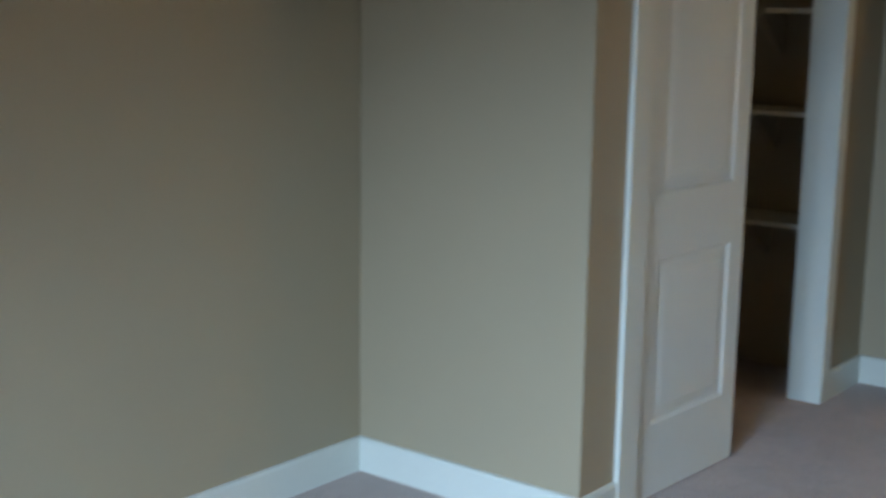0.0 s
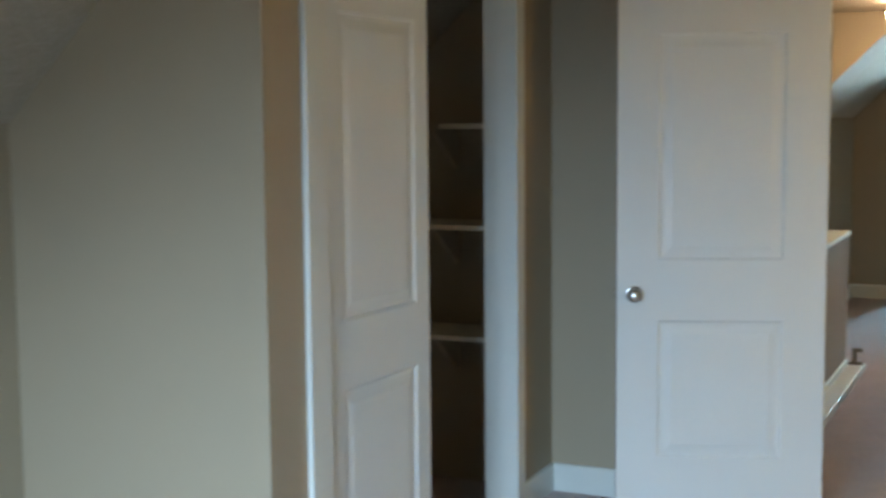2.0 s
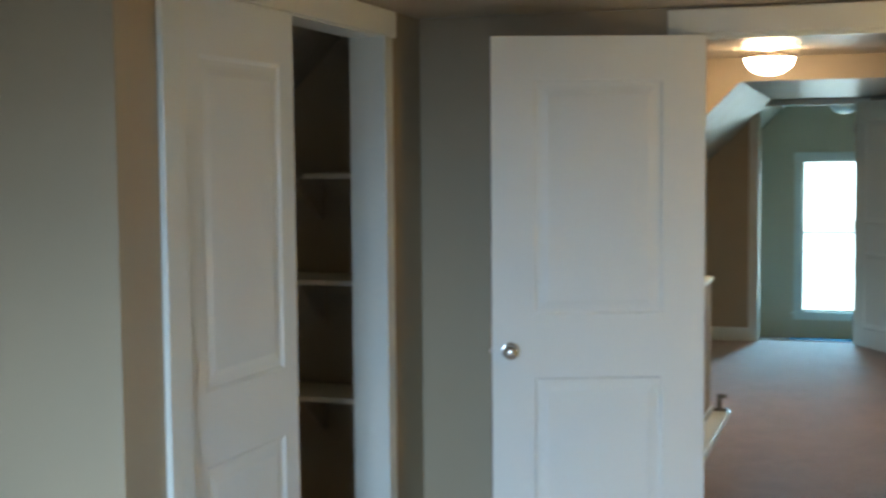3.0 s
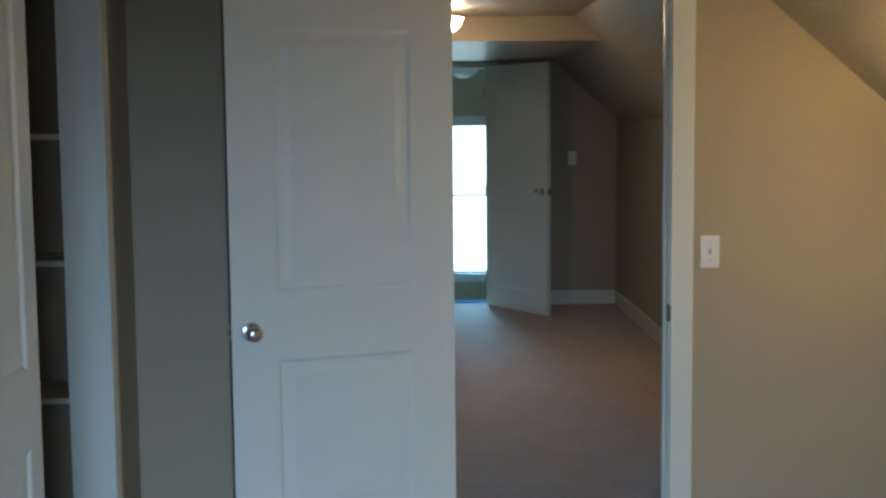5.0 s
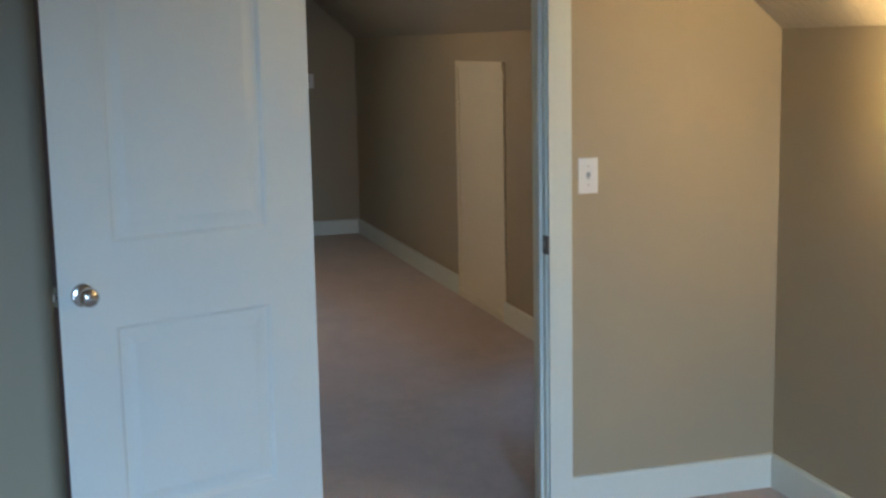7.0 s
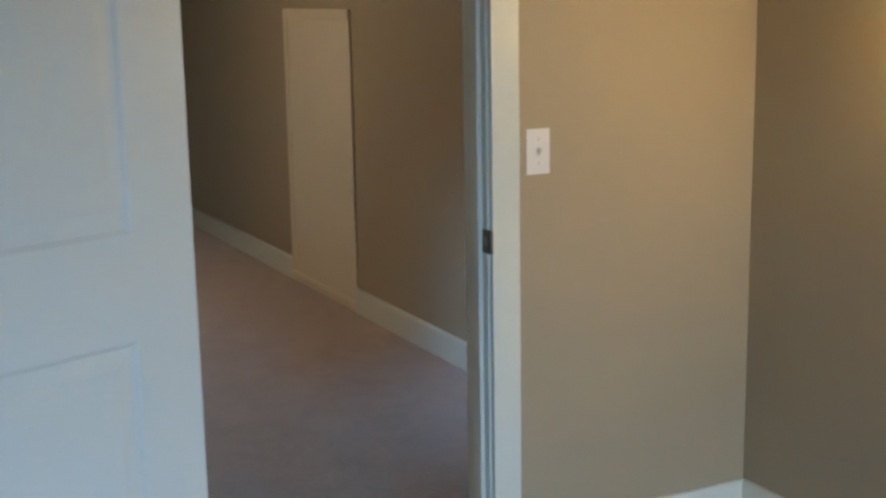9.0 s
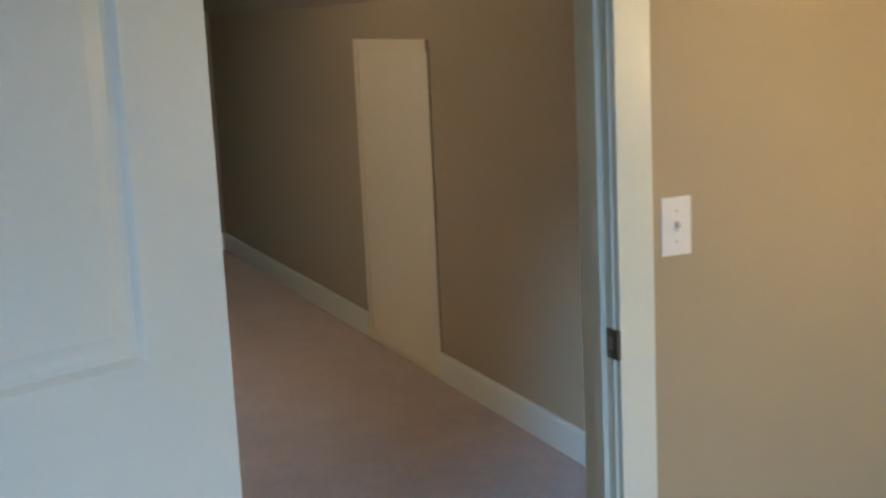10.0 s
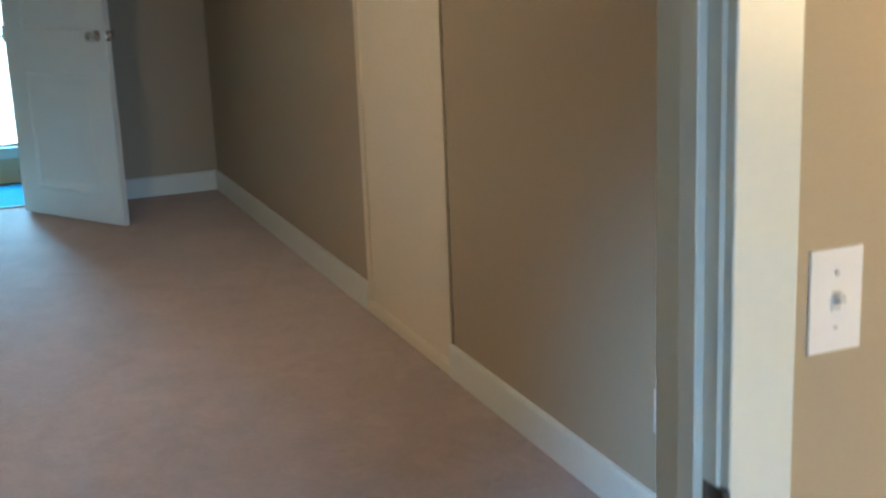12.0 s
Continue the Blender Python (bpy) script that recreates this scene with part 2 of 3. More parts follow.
def hall_knee():
    bm = bmesh.new()
    x0, x1 = HK, HK + 0.12
    add_box(bm, x0, x1, T, 2.795, 0, 1.62)
    add_box(bm, x0, x1, 3.69, YE, 0, 1.62)
    add_box(bm, x0, x1, 2.795, 3.69, 1.438, 1.62)
    add_box(bm, x1, x1 + 0.02, 2.7, 3.8, 0, 1.62)
    return bm


structure("wall_hall_knee", hall_knee(), M_WALL, "low taupe painted knee wall of the hall")


def stair_wall():
    bm = bmesh.new()
    x0, x1 = -2.17, -2.05
    add_box(bm, x0, x1, T, 0.3, 0, 2.4)
    add_box(bm, x0, x1, 0.95, YD, 0, 2.4)
    add_box(bm, x0, x1, 0.3, 0.95, 0, 1.15)
    add_box(bm, x0, x1, 0.3, 0.95, 1.72, 2.4)
    return bm


structure("wall_hall_left", stair_wall(), M_WALL, "taupe painted wall beyond the stairwell with a small window")
HX = 0.099
structure("ceiling_hall", prism([(HK + 0.14, 1.485), (HK, 1.60), (HX, HCEIL), (-2.17, HCEIL), (-2.17, 2.45), (HK + 0.14, 2.45)], T, YD),
          M_CEIL, "beige textured plaster ceiling of the hall", "ceiling")


def drop_wall():
    bm = bmesh.new()
    add_prism(bm, [(-2.17, 0), (-1.545, 0), (-1.545, 1.565), (-1.0, LOW + 0.005), (-1.0, 2.45), (-2.17, 2.45)], YD, YD + 0.1)
    add_prism(bm, [(-1.0, LOW + 0.005), (0.274, LOW + 0.005), (0.101, HCEIL + 0.002), (0.101, 2.45), (-1.0, 2.45)], YD, YD + 0.1)
    return bm


structure("wall_hall_drop", drop_wall(), M_WALL, "taupe painted drop wall across the hall ceiling")
structure("wall_far_left", box(-1.66, -1.54, YD + 0.003, YE, 0, 1.58), M_WALL, "low taupe painted knee wall")
structure("ceiling_far", prism([(HK + 0.14, 1.485), (HK, 1.60), (0.272, LOW), (-1.0, LOW), (-1.54, 1.56), (-1.66, 1.445), (-1.66, 2.45), (HK + 0.14, 2.45)], YD + 0.003, YE),
          M_CEIL, "beige textured plaster ceiling with sloping sides", "ceiling")
FL, FR = -1.10, -0.285                      # doorway in the end wall


def end_wall():
    bm = bmesh.new()
    y0, y1 = YE, YE + 0.12
    add_box(bm, -2.2, FL - 0.02, y0, y1, -0.4, 2.45)
    add_box(bm, FR + 0.02, HK + 0.4, y0, y1, -0.4, 2.45)
    add_box(bm, FL - 0.02, FR + 0.02, y0, y1, 2.045, 2.45)
    return bm


structure("wall_hall_end", end_wall(), M_WALL, "taupe painted end wall with a doorway")

# sunken end room
YW, LOWFLOOR = 9.45, -0.36
structure("floor_sunken", box(-2.2, 1.4, YE + 0.12, YW + 0.15, LOWFLOOR - 0.12, LOWFLOOR), M_CARPET, "taupe carpet of the sunken end room", "floor")
structure("step_riser", box(FL - 0.1, FR + 0.1, YE + 0.10, YE + 0.135, LOWFLOOR, -0.003), M_TRIM, "white painted riser below the doorway", "step")
structure("threshold", box(FL, FR, YE + 0.105, YE + 0.14, -0.002, 0.008, 0.002), M_CARPET, "carpet edge turned over the step", "threshold")
WX0, WX1, WZ0, WZ1 = -0.88, -0.10, -0.07, 1.55


def window_wall():
    bm = bmesh.new()
    y0, y1 = YW, YW + 0.15
    add_box(bm, -2.2, WX0, y0, y1, LOWFLOOR, 2.4)
    add_box(bm, WX1, 1.4, y0, y1, LOWFLOOR, 2.4)
    add_box(bm, WX0, WX1, y0, y1, LOWFLOOR, WZ0)
    add_box(bm, WX0, WX1, y0, y1, WZ1, 2.4)
    return bm


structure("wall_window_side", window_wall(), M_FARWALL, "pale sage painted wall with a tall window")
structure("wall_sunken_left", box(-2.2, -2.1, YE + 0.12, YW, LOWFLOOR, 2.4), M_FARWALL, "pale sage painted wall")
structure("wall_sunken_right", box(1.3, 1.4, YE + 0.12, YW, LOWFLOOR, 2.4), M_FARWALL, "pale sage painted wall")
structure("ceiling_sunken", prism([(1.4, 1.1), (0.35, 2.15), (-1.05, 2.15), (-2.2, 1.0), (-2.2, 2.5), (1.4, 2.5)], YE + 0.12, YW), M_CEIL, "pale plaster ceiling with sloping sides", "ceiling")
tagged(finish("backdrop", box(-9, 8, 16.0, 16.1, -5, 8), M_SKY), "plain bright sky beyond the window", "backdrop", kind="structure")


# ---- trim: jambs, casings, baseboards ----
def framed(name, label, category, boards):
    """A piece of the setting made of single boards: (part name, box)."""
    ob = tagged(new(name), label, category, kind="structure")
    for n, bm in boards:
        part(n, bm, M_TRIM, ob)
    return ob


def jamb_lining(x0, x1, y0, y1, head, stop=True):
    """Lining of a doorway through a wall that faces y; its stops stand near the middle."""
    boards = [("side_board", box(x0 - 0.02, x0, y0, y1, 0, head)), ("side_board", box(x1, x1 + 0.02, y0, y1, 0, head)),
              ("head_board", box(x0 - 0.02, x1 + 0.02, y0, y1, head, head + 0.02))]
    if stop:
        boards += [("stop", box(x0, x0 + 0.012, 0.022, 0.056, 0, head - 0.012, 0.002)), ("stop", box(x1 - 0.012, x1, 0.022, 0.056, 0, head - 0.012, 0.002)),
                   ("stop", box(x0, x1, 0.022, 0.056, head - 0.012, head, 0.002))]
    return boards


framed("trim_door_jamb", "white painted door lining with stops", "door frame", jamb_lining(DL, DR, -0.002, T + 0.002, DH))


def casing_y(y0, y1, x0, x1, head, cap=0.034, wide=0.08, tall=0.095):
    """Flat casing round a doorway: two sides and a wider head board."""
    return [("side_casing", box(x0 - 0.006 - wide, x0 - 0.006, y0, y1, 0, head + 0.004, 0.003)),
            ("side_casing", box(x1 + 0.006, x1 + 0.006 + wide, y0, y1, 0, head + 0.004, 0.003)),
            ("head_casing", box(x0 - 0.006 - wide - cap, x1 + 0.006 + wide + cap, y0 - 0.004, y1, head + 0.004, head + tall, 0.003))]


framed("trim_door_casing", "white painted flat door casing", "casing", casing_y(-0.018, 0.0, DL, DR, DH))
framed("trim_door_casing", "white painted flat door casing", "casing", casing_y(T + 0.004, T + 0.018, DL, DR, DH, 0.0, 0.07, 0.075))
framed("trim_end_casing", "white painted flat door casing", "casing", casing_y(YE - 0.016, YE, FL, FR, 2.03, 0.0, 0.08, 0.05))
framed("trim_end_jamb", "white painted door lining", "door frame", jamb_lining(FL, FR, YE - 0.002, YE + 0.122, 2.03, False))


cx0, cx1 = XC - CT - 0.003, XC + 0.003
framed("trim_closet_jamb", "white painted closet lining", "door frame", [
    ("side_board", box(cx0, cx1, CY0 - 0.02, CY0, 0, DH)), ("side_board", box(cx0, cx1, CY1, CY1 + 0.02, 0, DH)),
    ("head_board", box(cx0, cx1, CY0 - 0.02, CY1 + 0.02, DH, DH + 0.02)),
    ("stop", box(XC - 0.062, XC - 0.050, CY0, CY0 + 0.012, 0, DH - 0.012, 0.002))])
framed("trim_closet_casing", "white painted flat closet casing", "casing", [
    ("side_casing", box(XC, XC + 0.018, CY0 - 0.12, CY0 - 0.005, 0, DH + 0.004, 0.003)),
    ("side_casing", box(XC, XC + 0.018, CY1 - 0.001, CY1 + 0.079, 0, DH + 0.004, 0.003)),
    ("head_casing", box(XC, XC + 0.022, CY0 - 0.145, CY1 + 0.11, DH + 0.004, DH + 0.099, 0.003))])


def base_profile(s):
    """Section of the baseboard; s is the side to which it stands out."""
    return [(0, 0), (s * 0.014, 0), (s * 0.014, BASE - 0.012), (s * 0.010, BASE - 0.002), (s * 0.004, BASE), (0, BASE)]


def base_along_x(x0, x1, y, s):
    return prism([(y + a, b) for a, b in base_profile(s)], x0, x1, "x")


def base_along_y(y0, y1, x, s):
    return prism([(x + a, b) for a, b in base_profile(s)], y0, y1, "y")


for bm in (base_along_x(DR + 0.087, XR, 0, -1), base_along_y(ROOM_BACK, -0.014, XR, -1), base_along_x(XC + 0.014, DL - 0.087, 0, -1),
           base_along_y(CY1 + 0.085, -0.0, XC, 1), base_along_y(YB, CY0 - 0.121, XC, 1), base_along_x(XL + 0.014, XC + 0.014, YB, -1),
           base_along_y(ROOM_BACK, YB, XL, 1), base_along_y(T + 0.02, 2.815, HK, -1), base_along_y(3.685, YE - 0.014, HK, -1),
           base_along_x(FR + 0.086, HK, YE, -1), base_along_x(-1.54, FL - 0.086, YE, -1), 
           base_along_y(YD + 0.1, YE, -1.54, 1)):
    structure("baseboard", bm, M_TRIM, "white painted baseboard", "baseboard")

# half wall beside the stairs
structure("wall_stair_half", box(-1.21, -1.11, T, 3.08, 0, 0.85), M_WALL, "taupe painted half wall beside the stairs")
structure("trim_stair_cap", box(-1.224, -1.096, T, 3.095, 0.85, 0.877, 0.005), M_TRIM, "white painted cap on the half wall", "cap")


structure("trim_stair_curb", box(-1.11, -1.004, T + 0.02, 3.19, 0, 0.045, 0.004), M_TRIM, "white painted curb board along the half wall", "curb")
structure("trim_stair_shoe", box(-1.11, -1.097, T + 0.02, 3.08, 0.046, 0.085, 0.004), M_TRIM, "narrow white moulding along the half wall", "moulding")


# ---- doors ----
def door_leaf(w, h, t, stile, panels):
    """A moulded door slab from x 0 to w, y -t to 0, z 0 to h, with sunk panels given by their heights."""
    bm = bmesh.new()
    xs = [0, stile, w - stile, w]
    zs = [0] + [z for p in panels for z in p] + [h]
    for side in (-1, 1):
        y = -t if side < 0 else 0.0
        grid = [[bm.verts.new((x, y, z)) for z in zs] for x in xs]
        for i in range(3):
            for j in range(len(zs) - 1):
                q = [grid[i][j], grid[i + 1][j], grid[i + 1][j + 1], grid[i][j + 1]]
                if i == 1 and j % 2 == 1:
                    for inset, dep in ((0.006, 0.0032), (0.012, 0.0072), (0.024, 0.0078), (0.036, 0.0064), (0.054, 0.0026)):
                        ring = [bm.verts.new((x, y - side * dep, z)) for x, z in
                                ((xs[1] + inset, zs[j] + inset), (xs[2] - inset, zs[j] + inset), (xs[2] - inset, zs[j + 1] - inset), (xs[1] + inset, zs[j + 1] - inset))]
                        for k in range(4):
                            bm.faces.new((q[k], q[(k + 1) % 4], ring[(k + 1) % 4], ring[k]))
                        q = ring
                bm.faces.new(q)
        if side < 0:
            front = grid
    back = grid
    n, m = len(xs), len(zs)
    for i in range(n - 1):
        bm.faces.new((front[i][0], front[i + 1][0], back[i + 1][0], back[i][0]))
        bm.faces.new((front[i][m - 1], front[i + 1][m - 1], back[i + 1][m - 1], back[i][m - 1]))
    for j in range(m - 1):
        bm.faces.new((front[0][j], front[0][j + 1], back[0][j + 1], back[0][j]))
        bm.faces.new((front[n - 1][j], front[n - 1][j + 1], back[n - 1][j + 1], back[n - 1][j]))
    return bm


KNOB = [(0.0005, 0.0), (0.031, 0.0), (0.032, 0.003), (0.030, 0.006), (0.016, 0.009), (0.0115, 0.014), (0.0115, 0.026), (0.018, 0.031),
        (0.0255, 0.038), (0.0275, 0.047), (0.0255, 0.056), (0.018, 0.062), (0.008, 0.0645), (0.0005, 0.065)]


def add_knobs(door, x, z, t):
    part("knob", lathe([(r, -t - h) for r, h in KNOB], (x, 0, z), "y", 32), M_CHROME, door, "round brushed nickel knob", True)
    part("knob", lathe([(r, h) for r, h in KNOB], (x, 0, z), "y", 32), M_CHROME, door, "round brushed nickel knob", True)


def add_hinge(door, z, t, material):
    bm = lathe([(0.0005, z - 0.045), (0.0055, z - 0.044), (0.0055, z + 0.044), (0.0005, z + 0.045)], (-0.005, -t - 0.003, 0), "z", 12)
    add_box(bm, -0.0025, 0.0, -t, -0.006, z - 0.044, z + 0.044)
    part("hinge", bm, material, door, "steel butt hinge", True)


def panel_door(label, hinge, free, z0, panels, stile, face, knob=True, hinge_paint=None, knob_z=0.895, t=0.035):
    """face 1: the hinge barrels stand on the side that looks to the right as one goes from hinge to free edge."""
    d = Vector((free[0] - hinge[0], free[1] - hinge[1], 0))
    w = d.length
    turn = math.degrees(math.atan2(d.y, d.x))
    door = thing("door", label, "door", pose(hinge[0], hinge[1], z0, 0, 0, turn))
    part("leaf", door_leaf(w, 2.047 - z0, t, stile, panels), M_DOOR, door)
    if knob:
        add_knobs(door, w - 0.066, knob_z, t)
        part("latch_plate", box(w, w + 0.0015, -t + 0.005, -0.005, knob_z - 0.028, knob_z + 0.028), M_CHROME, door, "nickel latch plate")
        part("latch_bolt", box(w + 0.0015, w + 0.010, -t + 0.011, -0.012, knob_z - 0.01, knob_z + 0.01, 0.002), M_CHROME, door)
    for z in (0.2, 1.0, 1.82):
        add_hinge(door, z, t, hinge_paint or M_CHROME)
    return door


PANELS = ((0.255, 0.795), (1.025, 1.885))
# the opened bedroom door, its visible face towards the room
bedroom_door = panel_door("white two-panel moulded bedroom door standing wide open", (-0.777, -0.048), (-1.515, -0.319), 0.004, PANELS, 0.155, 1)
part("latch_edge", box(0.7862, 0.787, -0.034, -0.001, 0.003, 2.041), M_EDGE, bedroom_door, "bare brown latch edge")
closet_door = panel_door("white two-panel moulded closet door, nearly closed", (XC - 0.035, CY0 + 0.004), (XC - 0.008, -1.24), 0.005,
                         ((0.24, 0.775), (0.975, 1.885)), 0.085, 1, knob=False, hinge_paint=M_DOOR)
far_door = panel_door("white two-panel moulded door opened into the hall", (-0.285, 6.475), (0.165, 5.765), 0.012, ((0.15, 0.795), (1.025, 1.885)), 0.15, 1, knob_z=1.0)


# ---- bedroom and hall fittings ----
def wall_plate(label, m, kind):
    """A plate in its own x-z plane that stands out to -y."""
    p = thing("light_switch" if kind == "toggle" else "wall_outlet", label, "switch" if kind == "toggle" else "outlet", m)
    part("plate", box(-0.034, 0.034, -0.004, 0.001, -0.0575, 0.0575, 0.0018), M_PLATE, p)
    if kind == "toggle":
        part("collar", box(-0.006, 0.006, -0.0052, -0.003, -0.0125, 0.0125, 0.0008), M_PLATE, p)
        part("slot", box(-0.0045, 0.0045, -0.0056, -0.005, -0.0105, 0.0105), M_LEVER, p, "grey slot round the lever")
        bm = box(-0.0042, 0.0042, -0.017, -0.003, -0.005, 0.005, 0.002)
        bmesh.ops.rotate(bm, verts=bm.verts, cent=(0, -0.005, 0), matrix=Matrix.Rotation(radians(-28), 3, "X"))
        part("lever", bm, M_LEVER, p, "small glossy toggle lever, pushed up")
        for z in (-0.03, 0.03):
            part("screw", lathe([(0.0005, -0.0052), (0.0028, -0.005), (0.0032, -0.0035)], (0, 0, z), "y", 12), M_LEVER, p, "small grey screw")
    elif kind == "duplex":
        for z in (-0.0195, 0.0195):
            bm = box(-0.0165, 0.0165, -0.006, -0.003, z - 0.014, z + 0.014, 0.003)
            part("socket", bm, M_PLATE, p)
            for x, hh in ((-0.006, 0.0045), (0.006, 0.0035)):
                part("slot", box(x - 0.001, x + 0.001, -0.0063, -0.0055, z - hh + 0.003, z + hh + 0.003), M_STEEL, p)
        part("screw", lathe([(0.0005, -0.0052), (0.0028, -0.005), (0.0032, -0.0035)], (0, 0, 0), "y", 12), M_PLATE, p)
    return p


wall_plate("white toggle light switch beside the doorway", pose(0.127, 0, 1.118), "toggle")
wall_plate("white toggle light switch on the hall end wall", pose(0.43, YE, 1.26), "toggle")
wall_plate("white wall outlet above the hall baseboard", pose(HK, 1.458, 0.338, 0, 0, -90), "duplex")

strike = thing("strike_plate", "dull steel strike plate on the door lining", "strike plate", pose(-0.02, 0.003, 0.903))
part("plate", box(-0.0015, 0.0, -0.019, 0.017, -0.03, 0.03, 0.0006), M_STEEL, strike)
part("lip", lathe([(0.0005, -0.03), (0.005, -0.03), (0.005, 0.03), (0.0005, 0.03)], (0.003, -0.019, 0), "z", 12), M_STEEL, strike, "rounded lip", True)
part("latch_hole", box(-0.0025, -0.0015, -0.008, 0.008, -0.012, 0.012), M_BRONZE, strike, "dark latch hole")

# access panel to the eaves
panel = thing("access_panel", "cream painted eaves access panel set in the knee wall", "access panel", pose(HK, 2.815, 0.004, 0, 0, 0))
part("board", box(-0.002, 0.03, 0.0, 0.868, 0.0, 1.434), M_PANEL, panel)
part("stile", box(-0.010, -0.002, 0.82, 0.868, 0.049, 1.434, 0.003), M_PANEL, panel)
part("top_rail", box(-0.010, -0.002, 0.0, 0.819, 1.384, 1.434, 0.003), M_PANEL, panel)
part("kick_strip", prism([(-0.002, 0.0), (-0.016, 0.0), (-0.014, 0.034), (-0.006, 0.046), (-0.002, 0.048)], 0.0, 0.868, "y"), M_PANEL, panel, "low rounded strip at the panel's foot")


def sconce():
    s = thing("wall_sconce", "lit wall sconce with a frosted glass bell shade", "wall lamp", pose(0.712, -0.88, 0.012))
    part("backplate", lathe([(0.0005, 0.112), (0.03, 0.113), (0.05, 0.118), (0.056, 0.124), (0.056, 0.1295)], (0, 0, 1.36), "x", 32), M_BRONZE, s, "round nickel backplate", True)
    bm = bmesh.new()
    pts = [(0.125, 1.36), (0.105, 1.345), (0.08, 1.318), (0.05, 1.304), (0.02, 1.303), (0.0, 1.306)]
    for (a, b), (c, d) in zip(pts, pts[1:]):
        mid = Vector(((a + c) / 2, 0, (b + d) / 2))
        v = Vector((c - a, 0, d - b))
        r = bmesh.ops.create_cone(bm, cap_ends=True, segments=14, radius1=0.006, radius2=0.006, depth=v.length * 1.15)
        bmesh.ops.transform(bm, matrix=Matrix.Translation(mid) @ v.to_track_quat("Z", "Y").to_matrix().to_4x4(), verts=r["verts"])
    part("arm", bm, M_BRONZE, s, "curved nickel arm", True)
    part("cap", lathe([(0.0005, 1.278), (0.004, 1.280), (0.005, 1.288), (0.012, 1.293), (0.024, 1.303), (0.030, 1.318), (0.031, 1.332), (0.0005, 1.332)], (0, 0, 0), "z", 28), M_BRONZE, s, "aged nickel cup with a finial", True)
    bm = bmesh.new()
    prof = [(0.040, 1.333), (0.055, 1.345), (0.066, 1.37), (0.073, 1.40), (0.080, 1.43), (0.088, 1.462)]
    steps, rings = 40, []
    for off in (0.0, -0.004):
        for r, h in (prof if off == 0 else prof[::-1]):
            rings.append([bm.verts.new(((r + off) * math.cos(2 * math.pi * i / steps), (r + off) * math.sin(2 * math.pi * i / steps), h)) for i in range(steps)])
    for p, q in zip(rings, rings[1:]):
        for i in range(steps):
            bm.faces.new((p[i], p[(i + 1) % steps], q[(i + 1) % steps], q[i]))
    part("shade", bm, M_SHADE, s, "glowing frosted glass bell", True)


def dome_light(label, x, y, z, r, drop, material, group):
    """A ceiling lamp: a canopy at height z, a stem, and a bowl in a metal ring that hangs drop below it."""
    d = thing("ceiling_light", label, "ceiling lamp", pose(x, y, z), group)
    part("canopy", lathe([(0.0005, 0.0), (0.06, 0.0), (0.062, -0.006), (0.05, -0.014), (0.0005, -0.016)], steps=32), M_BRONZE, d, "round nickel canopy", True)
    part("stem", lathe([(0.0005, -0.014), (0.009, -0.015), (0.009, -drop - 0.004), (0.0005, -drop - 0.004)], steps=16), M_BRONZE, d, "short nickel stem", True)
    ring = [(r * 0.955, -drop), (r * 1.07, -drop + 0.004), (r * 1.11, -drop - 0.004), (r * 1.09, -drop - 0.015), (r * 1.0, -drop - 0.020), (r * 0.955, -drop - 0.012), (r * 0.955, -drop)]
    bm = bmesh.new()
    rows = [[bm.verts.new((a * math.cos(2 * math.pi * i / 48), a * math.sin(2 * math.pi * i / 48), h)) for i in range(48)] for a, h in ring]
    for p, q in zip(rows, rows[1:]):
        for i in range(48):
            bm.faces.new((p[i], p[(i + 1) % 48], q[(i + 1) % 48], q[i]))
    part("ring", bm, M_BRONZE, d, "thin nickel ring", True)
    prof = [(0.001, -drop + 0.001), (r * 0.5, -drop + 0.001), (r * 0.95, -drop - 0.001)]
    prof += [(r * 0.97 * math.cos(a), -drop - 0.012 - r * 0.70 * math.sin(a)) for a in [radians(k) for k in range(4, 90, 8)]] + [(0.001, -drop - 0.012 - r * 0.70)]
    part("bowl", lathe(prof, steps=48), material, d, "opal glass bowl", True)
    return d


sconce()
dome_light("lit opal glass dome lamp on the hall ceiling", -0.77, 3.0, HCEIL, 0.148, 0.046, M_DOME, "ceiling lamps")
dome_light("unlit opal glass dome lamp on the far ceiling", -0.43, 8.2, 2.15, 0.15, 0.03, M_OPAL, "ceiling lamps")

# closet shelves on the end wall
for z, xa in ((1.555, -2.27), (1.145, -2.70), (0.69, -2.70)):
    sh = thing("closet_shelf", "cream painted shelf on brackets across the closet end", "shelf", pose(0, 0, z), "closet shelves")
    part("board", box(xa, XC - CT - 0.004, -0.31, -0.002, -0.02, 0.0, 0.003), M_PANEL, sh)
    part("cleat", box(xa + 0.004, XC - CT - 0.006, -0.022, -0.002, -0.085, -0.0205, 0.002), M_WALL, sh)
    bm = prism([(-0.022, -0.021), (-0.25, -0.021), (-0.25, -0.036), (-0.036, -0.19), (-0.022, -0.19)], -2.33, -2.312, "x")
    part("bracket", bm, M_WALL, sh, "slanting bracket under the board")

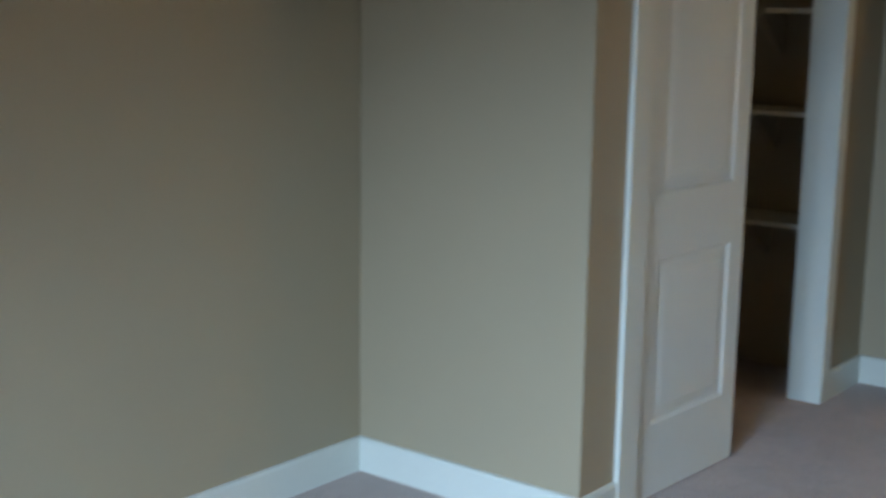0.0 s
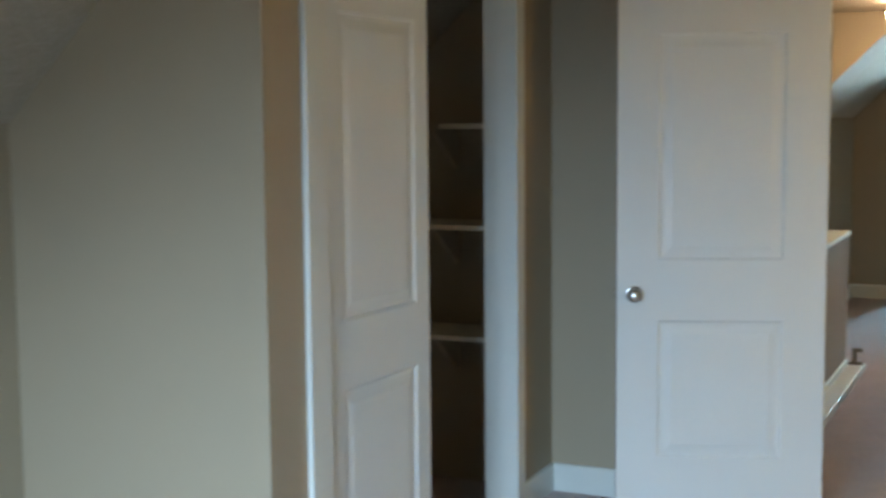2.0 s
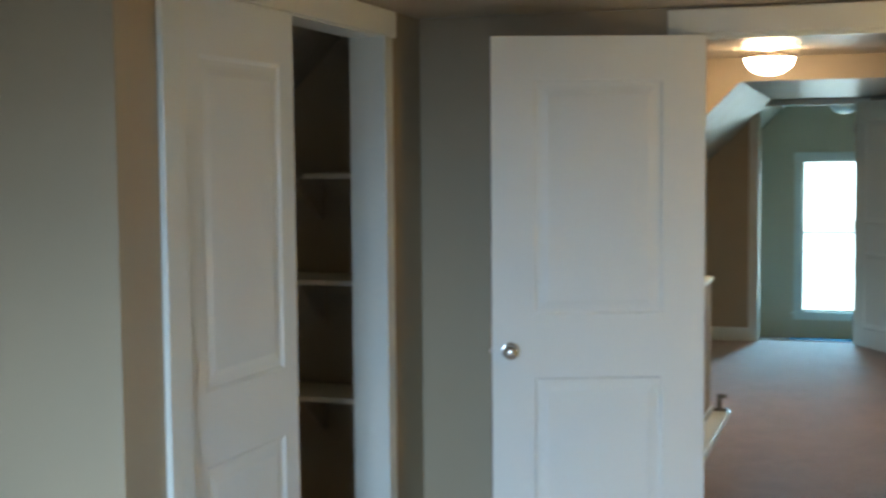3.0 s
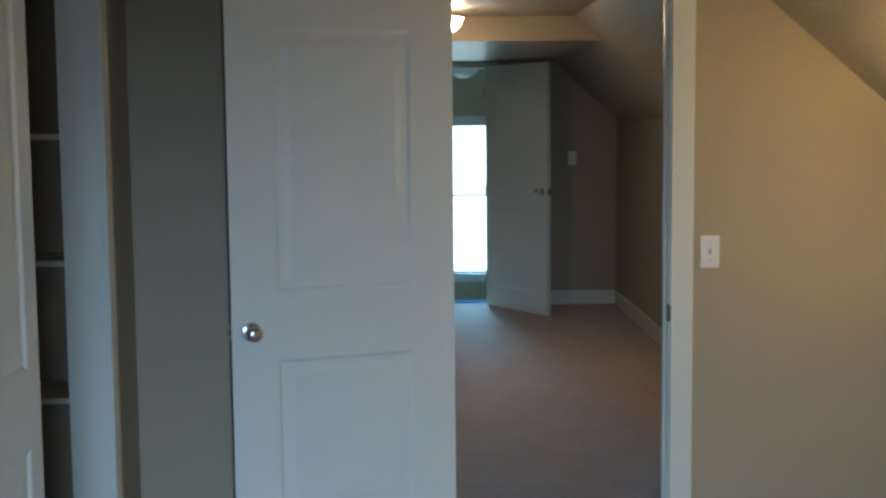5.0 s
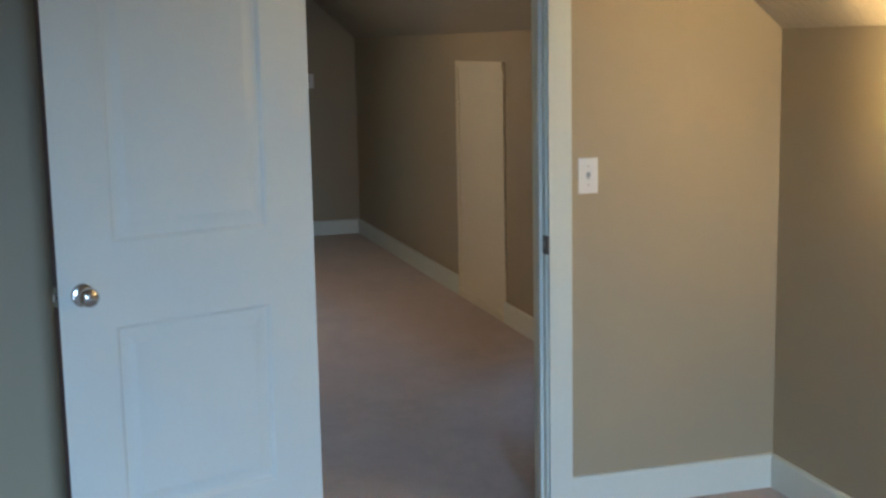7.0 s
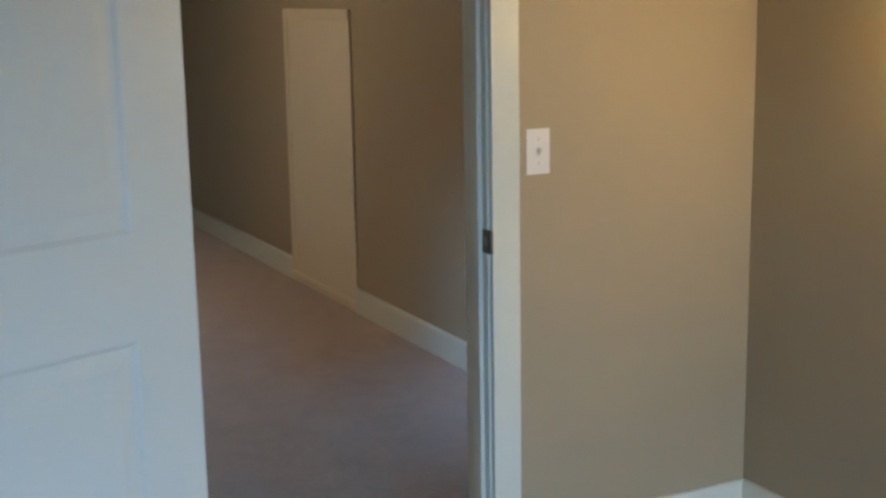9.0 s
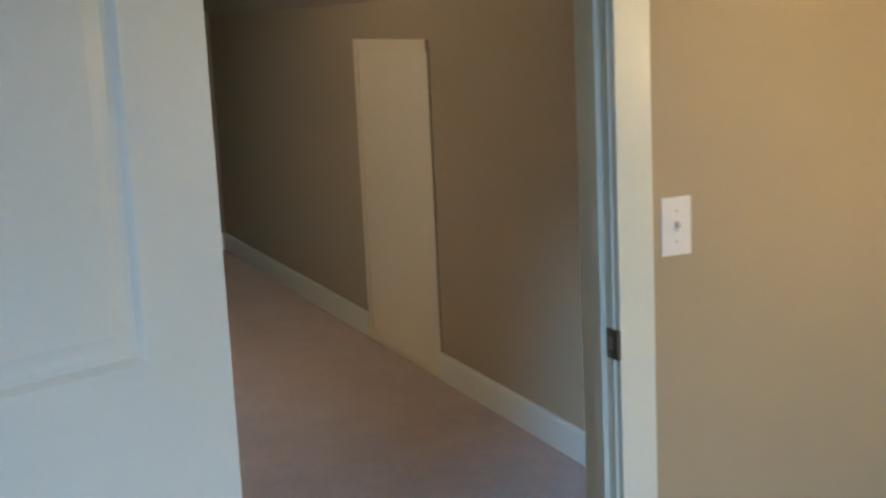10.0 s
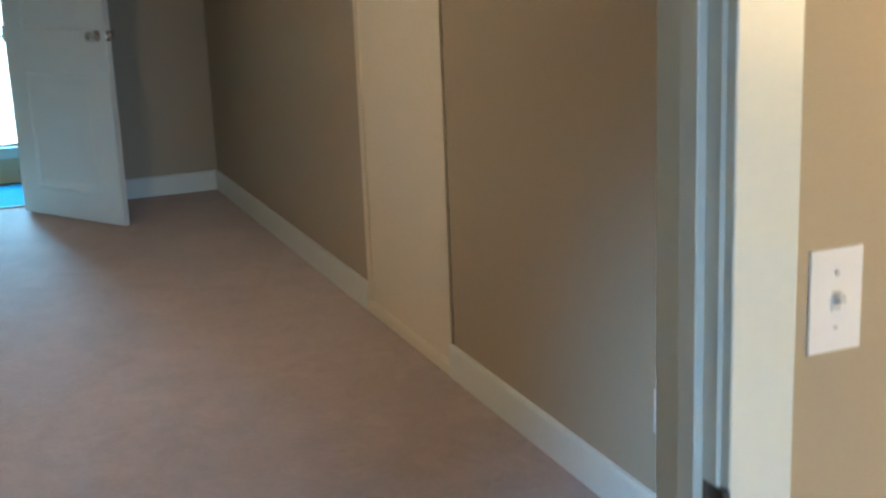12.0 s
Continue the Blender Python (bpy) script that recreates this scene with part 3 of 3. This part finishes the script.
# dark bracket at the foot of the half wall's end
br = thing("floor_bracket", "small dark metal bracket at the half wall's foot", "bracket", pose(-1.06, 3.1, 0.045))
part("post", box(-0.014, 0.014, 0.0, 0.026, 0, 0.105, 0.003), M_BRONZE, br)
part("foot", box(-0.035, 0.045, 0.0, 0.05, 0, 0.018, 0.003), M_BRONZE, br)
part("arm", box(-0.012, 0.045, 0.002, 0.022, 0.08, 0.105, 0.003), M_BRONZE, br)


# ---- far window and the sunken room ----
def far_window():
    w = tagged(new("window_1"), "tall white double-hung window, bright outside", "window", kind="structure")
    y = YW
    bm = bmesh.new()
    add_box(bm, WX0 - 0.08, WX0, y - 0.018, y, WZ0, WZ1, 0.003)
    add_box(bm, WX1, WX1 + 0.08, y - 0.018, y, WZ0, WZ1, 0.003)
    add_box(bm, WX0 - 0.09, WX1 + 0.09, y - 0.022, y, WZ1, WZ1 + 0.09, 0.003)
    part("casing", bm, M_TRIM, w)
    part("sill", box(WX0 - 0.10, WX1 + 0.10, y - 0.045, y + 0.10, WZ0 - 0.03, WZ0, 0.004), M_TRIM, w)
    part("apron", box(WX0 - 0.08, WX1 + 0.08, y - 0.016, y, WZ0 - 0.09, WZ0 - 0.03, 0.003), M_TRIM, w)
    mid = 0.78
    for z0, z1, yy in ((WZ0, mid + 0.01, y + 0.03), (mid - 0.01, WZ1, y + 0.065)):
        bm = bmesh.new()
        add_box(bm, WX0, WX0 + 0.022, yy, yy + 0.03, z0, z1)
        add_box(bm, WX1 - 0.022, WX1, yy, yy + 0.03, z0, z1)
        add_box(bm, WX0 + 0.022, WX1 - 0.022, yy, yy + 0.03, z0, z0 + 0.02)
        add_box(bm, WX0 + 0.022, WX1 - 0.022, yy, yy + 0.03, z1 - 0.02, z1)
        sash = part("sash", bm, M_TRIM, w)
        p = part("pane", box(WX0 + 0.022, WX1 - 0.022, yy + 0.012, yy + 0.018, z0 + 0.02, z1 - 0.02), M_GLASS, sash)
        p.visible_shadow = False


far_window()
pad = thing("folded_mat", "bright blue folded vinyl mat lying on the floor", "mat", pose(-0.45, 8.55, LOWFLOOR))
part("lower_layer", box(-0.55, 0.60, -0.62, 0.62, 0.0, 0.022, 0.008), M_BLUE, pad)
part("upper_layer", box(-0.54, 0.59, -0.30, 0.60, 0.022, 0.044, 0.008), M_BLUE, pad)
